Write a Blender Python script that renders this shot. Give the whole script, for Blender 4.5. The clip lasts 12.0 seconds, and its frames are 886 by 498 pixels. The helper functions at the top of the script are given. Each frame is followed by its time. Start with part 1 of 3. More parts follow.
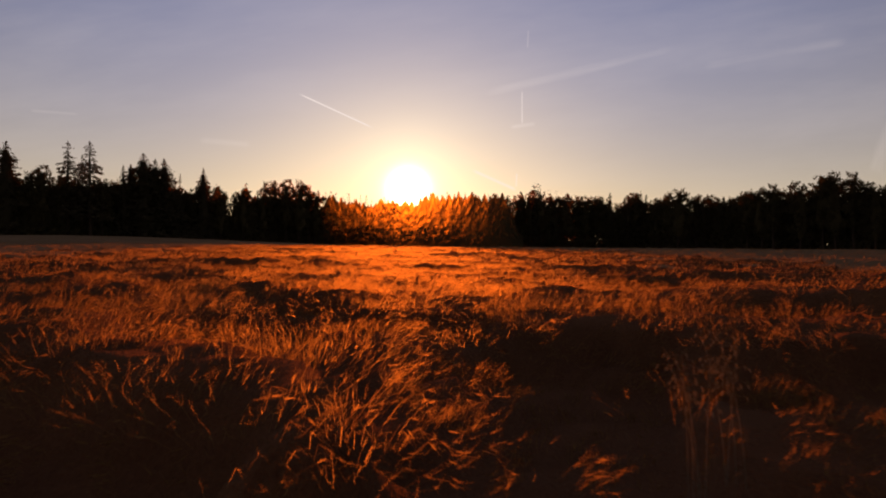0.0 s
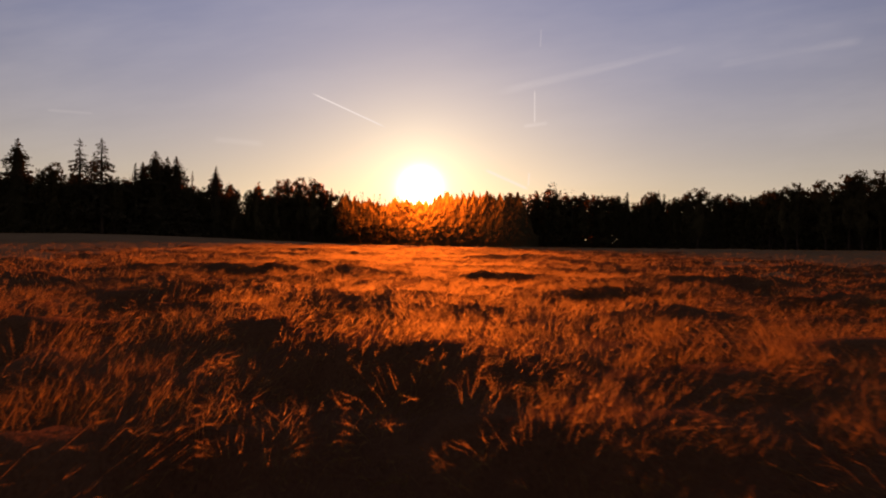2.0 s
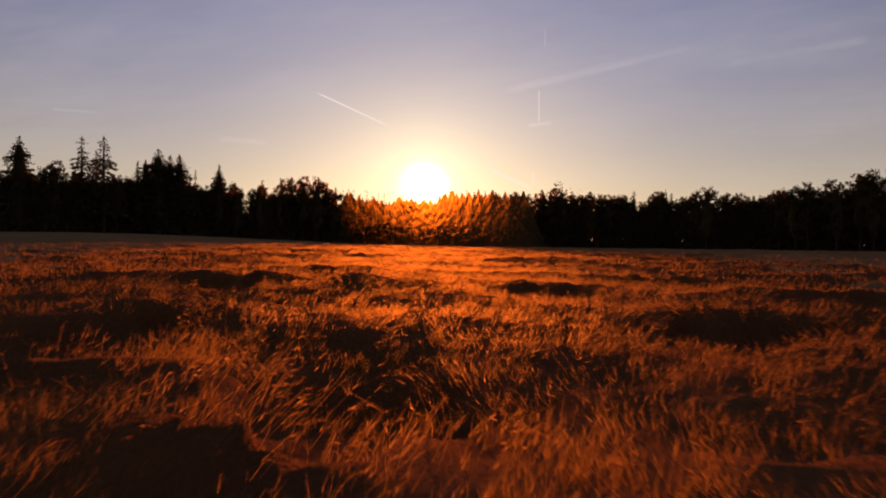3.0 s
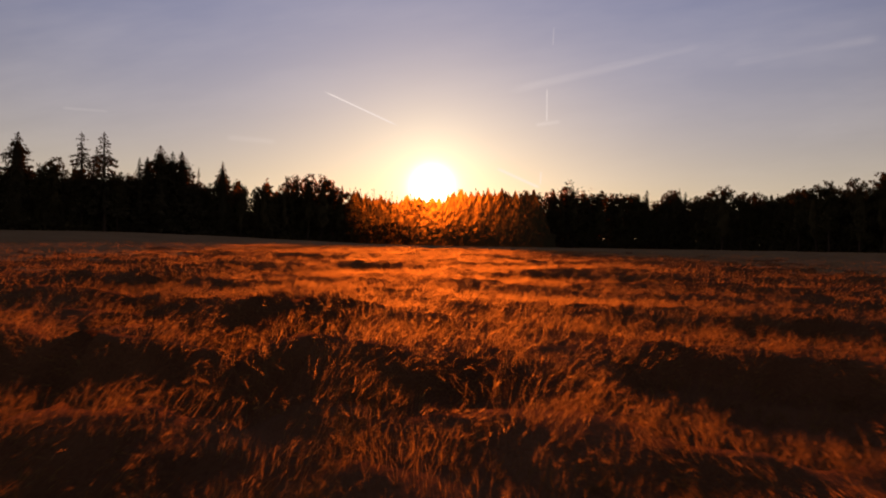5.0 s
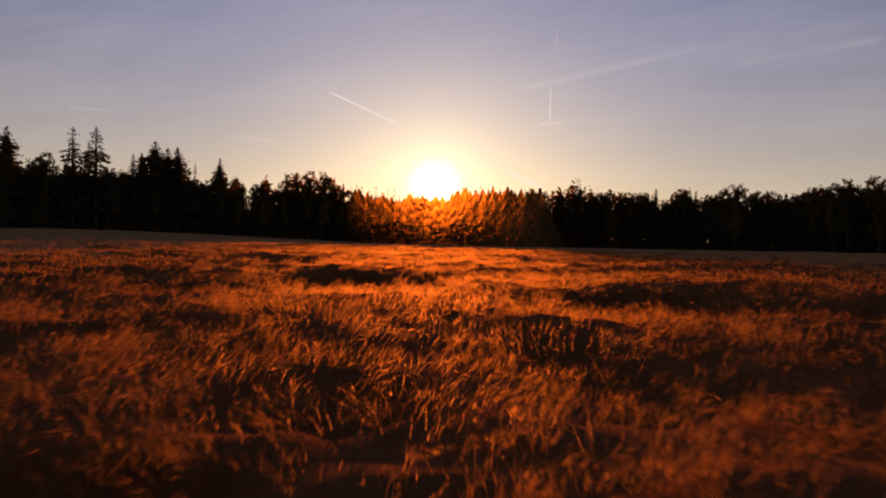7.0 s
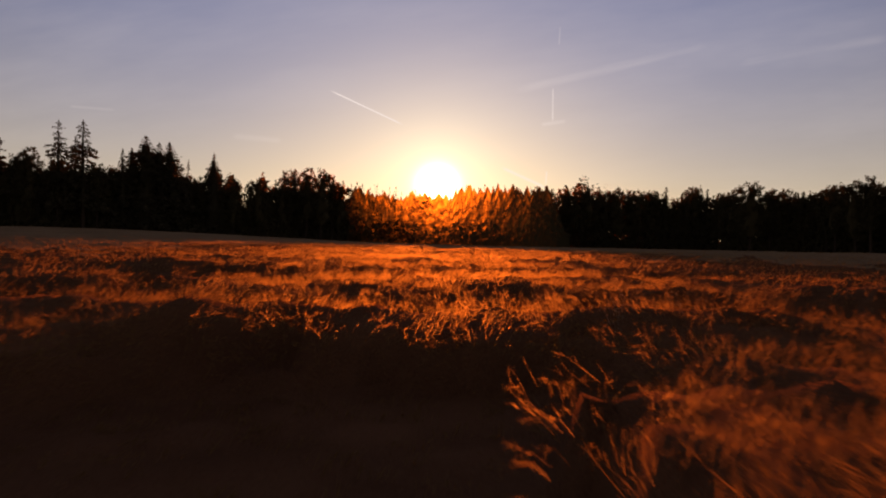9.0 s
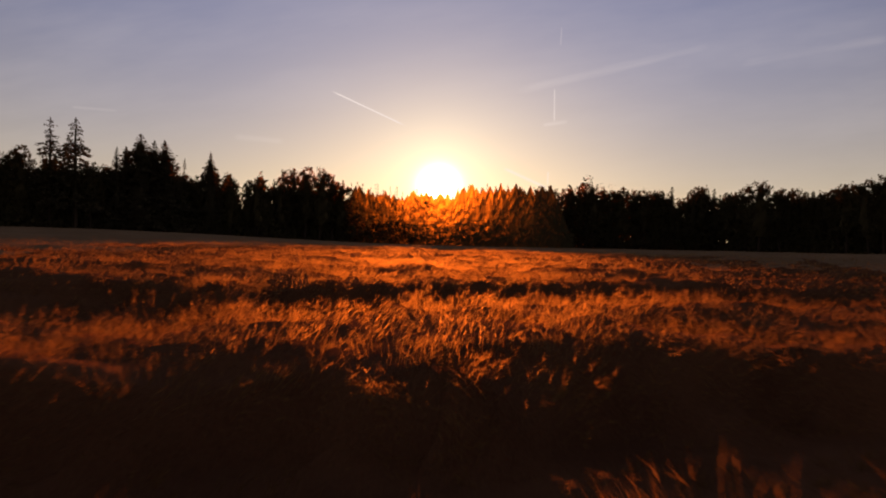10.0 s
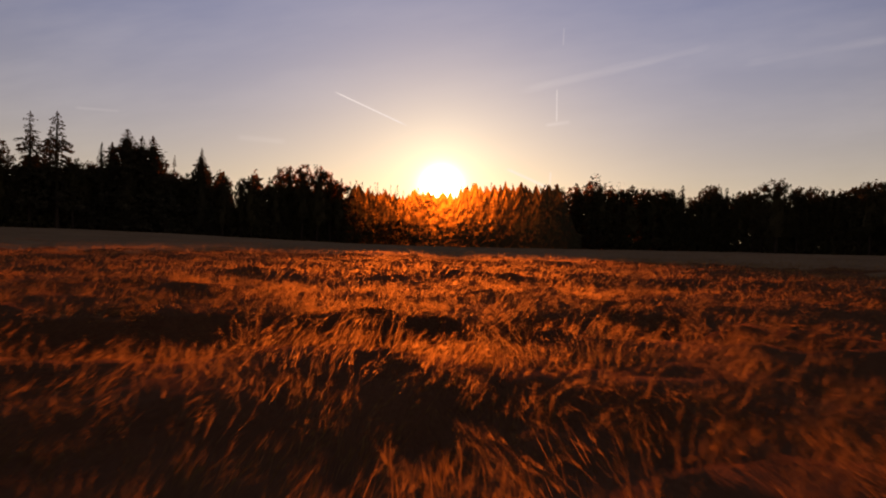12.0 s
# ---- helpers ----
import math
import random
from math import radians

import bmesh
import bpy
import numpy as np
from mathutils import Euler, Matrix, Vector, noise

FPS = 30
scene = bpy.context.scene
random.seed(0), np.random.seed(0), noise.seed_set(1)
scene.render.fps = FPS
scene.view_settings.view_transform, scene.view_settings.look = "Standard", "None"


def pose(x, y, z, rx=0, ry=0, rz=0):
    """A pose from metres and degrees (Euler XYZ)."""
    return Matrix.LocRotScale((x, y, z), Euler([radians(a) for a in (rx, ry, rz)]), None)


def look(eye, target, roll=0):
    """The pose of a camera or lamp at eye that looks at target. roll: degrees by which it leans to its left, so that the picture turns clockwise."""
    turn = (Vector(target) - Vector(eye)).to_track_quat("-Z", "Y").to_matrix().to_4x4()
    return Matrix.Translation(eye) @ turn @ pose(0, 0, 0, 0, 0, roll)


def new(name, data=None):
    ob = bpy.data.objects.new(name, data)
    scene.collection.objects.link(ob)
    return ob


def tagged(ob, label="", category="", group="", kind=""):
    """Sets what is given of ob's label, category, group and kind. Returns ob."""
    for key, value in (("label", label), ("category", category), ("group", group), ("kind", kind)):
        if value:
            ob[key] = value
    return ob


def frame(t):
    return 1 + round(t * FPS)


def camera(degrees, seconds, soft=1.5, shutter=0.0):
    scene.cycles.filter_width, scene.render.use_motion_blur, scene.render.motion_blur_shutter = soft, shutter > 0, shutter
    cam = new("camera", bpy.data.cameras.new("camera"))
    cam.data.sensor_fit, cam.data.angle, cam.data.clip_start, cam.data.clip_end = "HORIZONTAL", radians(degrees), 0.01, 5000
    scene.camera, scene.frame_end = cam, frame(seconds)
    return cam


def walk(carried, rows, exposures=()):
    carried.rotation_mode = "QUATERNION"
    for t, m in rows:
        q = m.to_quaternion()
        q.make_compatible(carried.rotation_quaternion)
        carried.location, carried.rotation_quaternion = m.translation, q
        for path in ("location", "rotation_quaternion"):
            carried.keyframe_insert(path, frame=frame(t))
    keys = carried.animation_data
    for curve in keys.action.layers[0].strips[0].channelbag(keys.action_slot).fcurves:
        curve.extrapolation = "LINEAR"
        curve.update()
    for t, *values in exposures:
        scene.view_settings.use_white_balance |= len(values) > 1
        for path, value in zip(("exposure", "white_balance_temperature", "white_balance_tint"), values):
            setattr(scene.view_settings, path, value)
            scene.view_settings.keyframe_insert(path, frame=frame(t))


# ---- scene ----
SUN_AZ, SUN_EL = -0.0513, radians(4.35)     # sun: tangent of its azimuth from +y, and its height
cam = camera(66.0, 12.0, soft=2.0, shutter=0.3)
# seconds, x, y, z, yaw, pitch, roll
PATH = (
    (0, 0.000, 0.000, 1.570, 0.000, -0.617, -0.408),
    (0.5, -0.260, 1.216, 1.568, 0.304, -0.634, -0.475),
    (1, -0.545, 2.467, 1.575, 0.556, -0.656, -0.524),
    (1.5, -1.001, 3.716, 1.586, 0.759, -0.669, -0.544),
    (2, -1.391, 5.258, 1.609, 1.003, -0.682, -0.587),
    (2.5, -1.757, 6.932, 1.641, 1.133, -0.701, -0.618),
    (3, -2.032, 8.641, 1.679, 1.329, -0.744, -0.689),
    (3.2, -2.105, 9.328, 1.696, 1.392, -0.762, -0.713),
    (4.8, -2.706, 15.832, 1.873, 1.914, -0.819, -0.831),
    (5, -2.785, 16.667, 1.871, 1.955, -0.825, -0.844),
    (5.5, -2.994, 18.773, 1.845, 2.036, -0.831, -0.877),
    (6, -3.171, 21.099, 1.802, 2.128, -0.853, -0.924),
    (6.5, -3.332, 23.677, 1.744, 2.175, -0.853, -0.937),
    (7, -3.534, 26.462, 1.690, 2.205, -0.844, -0.978),
    (7.2, -3.620, 27.603, 1.672, 2.218, -0.844, -0.993),
    (8.8, -4.367, 37.233, 1.602, 2.366, -0.899, -1.058),
    (9, -4.453, 38.506, 1.604, 2.396, -0.889, -1.059),
    (9.5, -4.650, 41.726, 1.609, 2.465, -0.858, -1.058),
    (10, -4.836, 44.928, 1.605, 2.527, -0.845, -1.060),
    (10.5, -4.938, 48.237, 1.625, 2.596, -0.830, -1.062),
    (11, -5.110, 51.508, 1.639, 2.629, -0.823, -1.069),
    (11.5, -5.230, 54.789, 1.662, 2.702, -0.822, -1.062),
    (12, -5.436, 58.000, 1.711, 2.723, -0.818, -1.069),
)
walk(cam, [(t, pose(x, y, z, 90 + pitch, roll, yaw)) for t, x, y, z, yaw, pitch, roll in PATH])

# ---------------------------------------------------------------- light
sun_way = Vector((SUN_AZ, 1.0, math.tan(SUN_EL) * math.hypot(1, SUN_AZ))).normalized()
lamp = bpy.data.lights.new("sun", "SUN")
lamp.energy, lamp.angle, lamp.color = 10.0, radians(0.53), (1.0, 0.215, 0.028)
sun = new("sun", lamp)
sun.matrix_world = look((0, 300, 200), Vector((0, 300, 200)) - sun_way)
scene.view_settings.exposure = 0.0

world = bpy.data.worlds.new("evening_sky")
scene.world = world
world.use_nodes = True


class Nodes:
    """Short hand for building node trees."""

    def __init__(self, tree):
        self.tree = tree
        tree.nodes.clear()

    def add(self, kind, *links, **settings):
        node = self.tree.nodes.new(kind)
        for key, value in settings.items():
            setattr(node, key, value)
        for i, value in enumerate(links):
            self.put(node, i, value)
        return node

    def put(self, node, i, value):
        if value is None:
            return
        if isinstance(value, bpy.types.NodeSocket):
            self.tree.links.new(value, node.inputs[i])
        elif isinstance(value, bpy.types.Node):
            self.tree.links.new(value.outputs[0], node.inputs[i])
        else:
            node.inputs[i].default_value = value

    def math(self, op, a, b=None, c=None, clamp=False):
        node = self.add("ShaderNodeMath", a, b, c, operation=op, use_clamp=clamp)
        return node.outputs[0]

    def vec(self, op, a, b=None):
        node = self.add("ShaderNodeVectorMath", a, b, operation=op)
        return node.outputs["Value" if op == "DOT_PRODUCT" else "Vector"]

    def mix(self, factor, a, b, blend="MIX"):
        node = self.tree.nodes.new("ShaderNodeMix")
        node.data_type, node.blend_type, node.clamp_factor = "RGBA", blend, True
        for i, value in ((0, factor), (6, a), (7, b)):
            self.put(node, i, value)
        return node.outputs[2]

    def ramp(self, value, *stops):
        node = self.add("ShaderNodeValToRGB", value)
        el = node.color_ramp.elements
        while len(el) < len(stops):
            el.new(0.5)
        for e, (p, c) in zip(el, stops):
            e.position, e.color = p, (*c, 1) if isinstance(c, tuple) else (c, c, c, 1)
        return node.outputs[0]

    def noise(self, where, scale, detail=3.0, rough=0.55):
        node = self.add("ShaderNodeTexNoise")
        if where is not None:
            self.put(node, 0, where)
        node.inputs["Scale"].default_value, node.inputs["Detail"].default_value, node.inputs["Roughness"].default_value = scale, detail, rough
        return node.outputs[0]

    def band(self, x, lo, hi, soft):
        """1 between lo and hi, falling to 0 over soft on both sides."""
        a = self.add("ShaderNodeMapRange", x, lo - soft, lo, 0.0, 1.0, interpolation_type="SMOOTHSTEP").outputs[0]
        b = self.add("ShaderNodeMapRange", x, hi, hi + soft, 1.0, 0.0, interpolation_type="SMOOTHSTEP").outputs[0]
        return self.math("MULTIPLY", a, b)


def build_sky():
    n = Nodes(world.node_tree)
    way = n.add("ShaderNodeTexCoord").outputs["Generated"]
    way = n.vec("NORMALIZE", way)
    sky = n.add("ShaderNodeTexSky", sky_type="NISHITA", sun_disc=False, sun_elevation=SUN_EL,
                sun_rotation=math.atan(SUN_AZ), altitude=100, air_density=1.0, dust_density=1.6, ozone_density=2.0)
    total = n.mix(1.0, sky.outputs[0], (SKY, SKY, SKY, 1), "MULTIPLY")
    parts = n.add("ShaderNodeSeparateXYZ", way)
    cosine = n.math("MINIMUM", n.vec("DOT_PRODUCT", way, tuple(sun_way)), 0.999999)
    theta = n.math("MULTIPLY", n.math("ARCCOSINE", cosine), 180 / math.pi)
    height = n.math("MULTIPLY", n.math("ARCSINE", n.math("MAXIMUM", parts.outputs[2], 0.0)), 180 / math.pi)

    def fall(x, peak, width, power, colour):
        e = n.math("EXPONENT", n.math("MULTIPLY", n.math("POWER", n.math("DIVIDE", x, width), power), -1.0))
        return n.math("MULTIPLY", e, peak), (*colour, 1)

    # evening haze, deepest at the horizon, and the glare round the sun
    for peak, width, away, clear, colour in HAZE:
        f, c = fall(height, peak, width, 1.0, colour)
        if clear:                                         # the blue is lost in the murk near the ground
            d, c = fall(height, -clear, 15.0, 1.0, colour)
            f = n.math("MULTIPLY", f, n.math("ADD", d, 1.0))
        g, c = fall(theta, 1.0, away, 2.0, colour)
        total = n.mix(1.0, total, n.mix(1.0, n.math("MULTIPLY", f, g), c, "MULTIPLY"), "ADD")
    for peak, width, power, colour in HALOS:
        f, c = fall(theta, peak, width, power, colour)
        total = n.mix(1.0, total, n.mix(1.0, f, c, "MULTIPLY"), "ADD")
    peak, begins, tall, colour = EAST
    f, c = fall(theta, -1.0, begins, 4.0, colour)
    g, c = fall(height, peak, tall, 1.0, colour)
    total = n.mix(1.0, total, n.mix(1.0, n.math("MULTIPLY", n.math("ADD", f, 1.0), g), c, "MULTIPLY"), "ADD")
    # cirrus and contrails, along slanting lines
    ahead = n.math("MAXIMUM", parts.outputs[1], 0.05)
    u, v = n.math("DIVIDE", parts.outputs[0], ahead), n.math("DIVIDE", parts.outputs[2], ahead)

    def streak(u0, v0, u1, v1, thick, soft, strength, patchy):
        long = math.hypot(u1 - u0, v1 - v0)
        cu, cv = (u1 - u0) / long, (v1 - v0) / long
        du, dv = n.math("SUBTRACT", u, u0), n.math("SUBTRACT", v, v0)
        run = n.math("ADD", n.math("MULTIPLY", du, cu), n.math("MULTIPLY", dv, cv))
        off = n.math("SUBTRACT", n.math("MULTIPLY", dv, cu), n.math("MULTIPLY", du, cv))
        where = n.add("ShaderNodeCombineXYZ", n.math("MULTIPLY", run, 8.0), n.math("MULTIPLY", off, 70.0), u0 * 40)
        tex = n.ramp(n.noise(where, 1.3, 5.0, 0.6), (0.5 - patchy, 1 - patchy * 2.2), (0.75, 1.0))
        m = n.math("MULTIPLY", n.band(off, -thick, thick, soft), n.band(run, 0.15 * long, 0.85 * long, 0.15 * long))
        return n.math("MULTIPLY", n.math("MULTIPLY", m, tex), strength, clamp=True)

    where = n.add("ShaderNodeCombineXYZ", n.math("MULTIPLY", n.math("ADD", u, n.math("MULTIPLY", v, 1.5)), 2.0), n.math("MULTIPLY", n.math("SUBTRACT", v, n.math("MULTIPLY", u, 0.2)), 10.0), 3.0)
    cloud = n.math("MULTIPLY", n.ramp(n.noise(where, 1.2, 5.0, 0.6), (0.42, 0.0), (0.85, 1.0)), 0.10)
    for s in STREAKS:
        cloud = n.math("MAXIMUM", cloud, streak(*s))
    total = n.mix(cloud, total, (1.0, 0.86, 0.80, 1))
    n.add("ShaderNodeOutputWorld", n.add("ShaderNodeBackground", total, 1.0))


SKY = 0.02
# peak, scale height in degrees, reach from the sun in degrees, loss near the ground, colour
HAZE = ((0.60, 9.5, 110.0, 0.0, (1.0, 0.765, 0.40)), (0.39, 50.0, 62.0, 0.98, (0.44, 0.60, 1.50)), (0.05, 70.0, 400.0, 0.0, (0.60, 0.54, 0.52)))
# the sky away from the sun: peak, where it begins in degrees, scale height, colour
EAST = (0.13, 62.0, 75.0, (0.78, 0.52, 0.48))
# peak, reach in degrees, power, colour
HALOS = ((5.0, 1.38, 2.4, (1.0, 0.88, 0.56)), (0.72, 2.7, 1.3, (1.0, 0.84, 0.42)), (0.22, 9.0, 1.3, (1.0, 0.82, 0.50)))
# from and to (tangents of azimuth and height), half width, softness, strength, patchiness
STREAKS = (
    (0.04, 0.213, 0.36, 0.290, 0.0008, 0.010, 0.17, 0.44), (0.36, 0.257, 0.60, 0.300, 0.001, 0.013, 0.11, 0.44),
    (-0.61, 0.188, -0.53, 0.182, 0.0004, 0.0035, 0.14, 0.42), (-0.36, 0.146, -0.28, 0.140, 0.0004, 0.006, 0.13, 0.42),
    (-0.216, 0.2165, -0.100, 0.164, 0.0003, 0.0012, 0.75, 0.0), (0.1145, 0.170, 0.1140, 0.224, 0.0002, 0.0014, 0.60, 0.25),
    (0.096, 0.168, 0.136, 0.174, 0.0002, 0.005, 0.30, 0.42), (0.1215, 0.282, 0.1225, 0.312, 0.0002, 0.0014, 0.22, 0.25),
    (0.040, 0.106, 0.110, 0.075, 0.0006, 0.0028, 0.55, 0.1), (0.1065, 0.080, 0.1075, 0.102, 0.0003, 0.0018, 0.50, 0.1),
    (0.63, 0.10, 0.66, 0.19, 0.004, 0.012, 0.10, 0.3),
)
build_sky()

# ---------------------------------------------------------------- materials


def material(name):
    m = bpy.data.materials.new(name)
    m.use_nodes = True
    return m, Nodes(m.node_tree)


def thin_leaf(name, dark, light, through_share, forward_share, passed, rough=0.5, ior=1.15, scale=4.0):
    """Thin plant matter: reflects, lets light through, and passes part of it on nearly straight."""
    m, n = material(name)
    geo = n.add("ShaderNodeNewGeometry")
    spots = n.noise(geo.outputs["Position"], scale, 3.0)
    tone = n.math("ADD", n.math("MULTIPLY", geo.outputs["Random Per Island"], 0.6), n.math("MULTIPLY", spots, 0.4))
    colour = n.mix(tone, (*dark, 1), (*light, 1))
    front = n.add("ShaderNodeBsdfDiffuse", colour, 0.6)
    back = n.add("ShaderNodeBsdfTranslucent", colour)
    straight = n.add("ShaderNodeBsdfRefraction", (*passed, 1), rough, ior)
    a = n.add("ShaderNodeMixShader", through_share, front, back)
    b = n.add("ShaderNodeMixShader", forward_share, a, straight)
    n.add("ShaderNodeOutputMaterial", b)
    return m


def mottled(name, dark, light, scale, fine, bump=0.3, rough=0.9):
    m, n = material(name)
    where = n.add("ShaderNodeNewGeometry").outputs["Position"]
    big, small = n.noise(where, scale, 4.0), n.noise(where, fine, 4.0)
    colour = n.mix(n.ramp(n.math("ADD", n.math("MULTIPLY", big, 0.6), n.math("MULTIPLY", small, 0.4)), (0.3, 0.0), (0.7, 1.0)), (*dark, 1), (*light, 1))
    relief = n.add("ShaderNodeBump", bump, 0.05)
    n.put(relief, "Height", small)
    shader = n.add("ShaderNodeBsdfPrincipled")
    for key, value in (("Base Color", colour), ("Roughness", rough), ("Normal", relief), ("Specular IOR Level", 0.0)):
        n.put(shader, key, value)
    n.add("ShaderNodeOutputMaterial", shader)
    return m


BARLEY = thin_leaf("ripe_barley", (0.125, 0.068, 0.024), (0.26, 0.15, 0.058), 0.60, 0.06, (0.9, 0.6, 0.25), 0.85, 1.35)
# near mass: shade between the stems is put into its darker colour
SHADED_MASS = mottled("barley_mass", (0.088, 0.044, 0.024), (0.17, 0.087, 0.047), 0.9, 34.0, 1.0)
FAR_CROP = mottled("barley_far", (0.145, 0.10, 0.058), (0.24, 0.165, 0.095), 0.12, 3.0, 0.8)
SOIL = mottled("field_soil", (0.04, 0.03, 0.02), (0.09, 0.065, 0.045), 0.7, 14.0, 0.5)
BARK = mottled("bark", (0.03, 0.022, 0.016), (0.08, 0.06, 0.045), 1.5, 12.0, 0.6)
NEEDLES = thin_leaf("conifer_needles", (0.040, 0.036, 0.026), (0.085, 0.075, 0.045), 0.15, 0.009, (1.0, 0.40, 0.08), 0.8, 1.2, 0.5)
LEAVES = thin_leaf("broad_leaves", (0.045, 0.042, 0.024), (0.10, 0.085, 0.045), 0.15, 0.009, (1.0, 0.40, 0.08), 0.8, 1.2, 0.5)
# leaves that pass the sun on in orange, imitating lens glare over the trees
GLOW_LEAVES = thin_leaf("glow_leaves", (0.045, 0.042, 0.024), (0.10, 0.085, 0.045), 0.20, 0.0042, (1.0, 0.58, 0.13), 0.55, 1.2, 0.5)
OATS = thin_leaf("wild_oat_straw", (0.20, 0.17, 0.12), (0.36, 0.31, 0.23), 0.5, 0.05, (0.9, 0.7, 0.4))

# ---------------------------------------------------------------- shapes
rng = np.random.default_rng(7)


def smooth(a, b, x):
    s = np.clip((np.asarray(x, float) - a) / (b - a), 0, 1)
    return s * s * (3 - 2 * s)


def ground_z(x, y):
    """The field: level at first, then sinking ahead and rising towards the firs."""
    x, y = np.asarray(x, float), np.asarray(y, float)
    side = np.where(y > 1, -x / np.maximum(y, 1), 0)
    return -2.6 * smooth(60, 400, y) + 3.4 * smooth(0.0, 0.55, side) * smooth(60, 260, y)


def waves(x, y, seed, count, longest, shortest):
    """Smooth random relief about 0, height about 1: a sum of plane waves."""
    r = np.random.default_rng(seed)
    z = np.zeros_like(np.asarray(x, float))
    for i in range(count):
        lam = longest * (shortest / longest) ** (i / max(count - 1, 1)) * r.uniform(0.8, 1.25)
        a, p = r.uniform(0, math.tau), r.uniform(0, math.tau)
        z = z + np.sin((x * np.cos(a) + y * np.sin(a)) * math.tau / lam + p)
    return z / math.sqrt(count / 2)


# lodged hollows in the crop: x, y, half width, half length, depth
HOLLOWS_START = (
    (-3.0, 1.6, 2.3, 2.5, 0.60), (-4.2, 3.6, 1.2, 1.6, 0.55), (-0.6, 1.7, 1.2, 1.0, 0.50), (1.3, 2.0, 1.6, 1.5, 0.50), (2.3, 3.6, 2.2, 2.1, 0.45), (0.5, 5.2, 1.1, 1.6, 0.36), (1.2, 5.9, 1.1, 1.1, 0.42),
    (-2.0, 7.3, 1.1, 1.5, 0.42), (-0.3, 7.4, 0.8, 1.0, 0.30), (-4.4, 8.5, 0.8, 1.0, 0.38), (-5.6, 9.6, 0.9, 1.9, 0.35), (-2.3, 9.6, 0.7, 0.6, 0.20), (-2.6, 12.8, 0.6, 1.1, 0.36),
    (-5.8, 15.2, 1.1, 2.7, 0.42), (1.0, 16.6, 1.3, 1.5, 0.42), (3.6, 14.6, 2.0, 0.9, 0.40), (4.6, 17.4, 2.2, 1.0, 0.40), (5.5, 9.5, 2.0, 1.2, 0.30), (-9.0, 10.0, 2.2, 1.4, 0.35),
)
HOLLOWS_MIDDLE = (
    (-4.9, 21.7, 0.9, 0.7, 0.48), (-6.6, 21.5, 1.3, 0.8, 0.48), (-3.0, 22.0, 0.8, 0.7, 0.34), (-4.9, 23.6, 0.7, 0.6, 0.36), (-5.4, 25.3, 1.1, 1.2, 0.52), (-7.0, 25.2, 0.9, 0.9, 0.48), (-5.6, 28.1, 1.1, 1.1, 0.46), (-8.2, 27.7, 0.7, 0.8, 0.42),
    # the two near x 8 are added dips that shade the right side
    (-0.4, 22.4, 1.4, 1.2, 0.38), (-1.8, 26.8, 1.8, 0.8, 0.24), (8.5, 17.0, 3.0, 2.2, 0.30), (8.0, 24.0, 3.5, 1.6, 0.30), (3.0, 26.0, 2.5, 1.2, 0.32), (-7.5, 31.1, 0.6, 0.8, 0.22), (-4.3, 30.3, 0.5, 0.5, 0.16),
    (-11.6, 32.6, 2.0, 3.5, 0.52), (-0.9, 37.3, 1.9, 1.9, 0.46), (-4.8, 40.6, 0.9, 2.8, 0.34), (-9.1, 39.1, 0.9, 0.9, 0.34), (-11.0, 48.6, 2.1, 2.2, 0.42), (3.4, 36.5, 2.2, 1.4, 0.34),
)
HOLLOWS_END = (
    (-6.2, 42.1, 2.0, 2.6, 0.62), (-5.3, 43.1, 1.4, 1.7, 0.62), (-3.7, 43.6, 0.9, 0.9, 0.48), (-5.4, 47.7, 1.5, 1.3, 0.62), (-2.5, 48.5, 2.0, 1.9, 0.60), (-7.5, 47.6, 1.0, 1.0, 0.52), (0.8, 49.2, 2.0, 1.7, 0.52),
    (-3.2, 52.4, 1.7, 0.7, 0.44), (-8.6, 51.8, 1.0, 0.6, 0.36), (-10.3, 53.6, 2.0, 2.4, 0.50), (-7.0, 55.0, 1.7, 2.1, 0.64), (-4.6, 56.7, 1.8, 2.1, 0.66), (-1.9, 57.6, 2.1, 1.9, 0.62), (1.6, 57.9, 2.6, 1.7, 0.58),
    (-9.2, 64.6, 1.9, 1.6, 0.64), (-7.4, 64.9, 1.3, 1.6, 0.62), (-6.1, 65.5, 1.0, 1.2, 0.56), (-4.0, 66.2, 1.3, 1.2, 0.52), (-12.2, 62.8, 1.1, 1.3, 0.46), (-10.4, 79.6, 2.6, 2.2, 0.36), (-5.4, 61.6, 1.2, 0.6, 0.18), (-4.0, 60.9, 2.2, 1.1, 0.12), (4.0, 64.0, 3.0, 1.2, 0.40),
    (-2.0, 74.0, 3.0, 1.4, 0.34), (2.5, 70.0, 2.6, 1.2, 0.34),
)
# swells, where the crop stands higher: x, y, half width, half length, depth below zero
SWELLS = (
    (-7.8, 61.8, 1.7, 0.7, -0.10), (-5.8, 62.9, 1.5, 0.6, -0.08), (-4.3, 45.8, 2.2, 0.6, -0.10), (-2.2, 45.6, 1.6, 0.9, -0.08), (-2.7, 54.2, 1.9, 0.8, -0.09), (-7.4, 45.6, 1.0, 0.7, -0.07), (-4.6, 50.9, 3.0, 0.9, -0.05),
    (-1.8, 4.6, 1.0, 1.0, -0.06), (-5.2, 22.7, 1.2, 0.35, -0.08), (0.4, 41.6, 2.4, 0.8, -0.06), (-2.9, 42.2, 1.0, 1.0, -0.07), (-5.8, 26.8, 1.6, 0.3, -0.06),
)


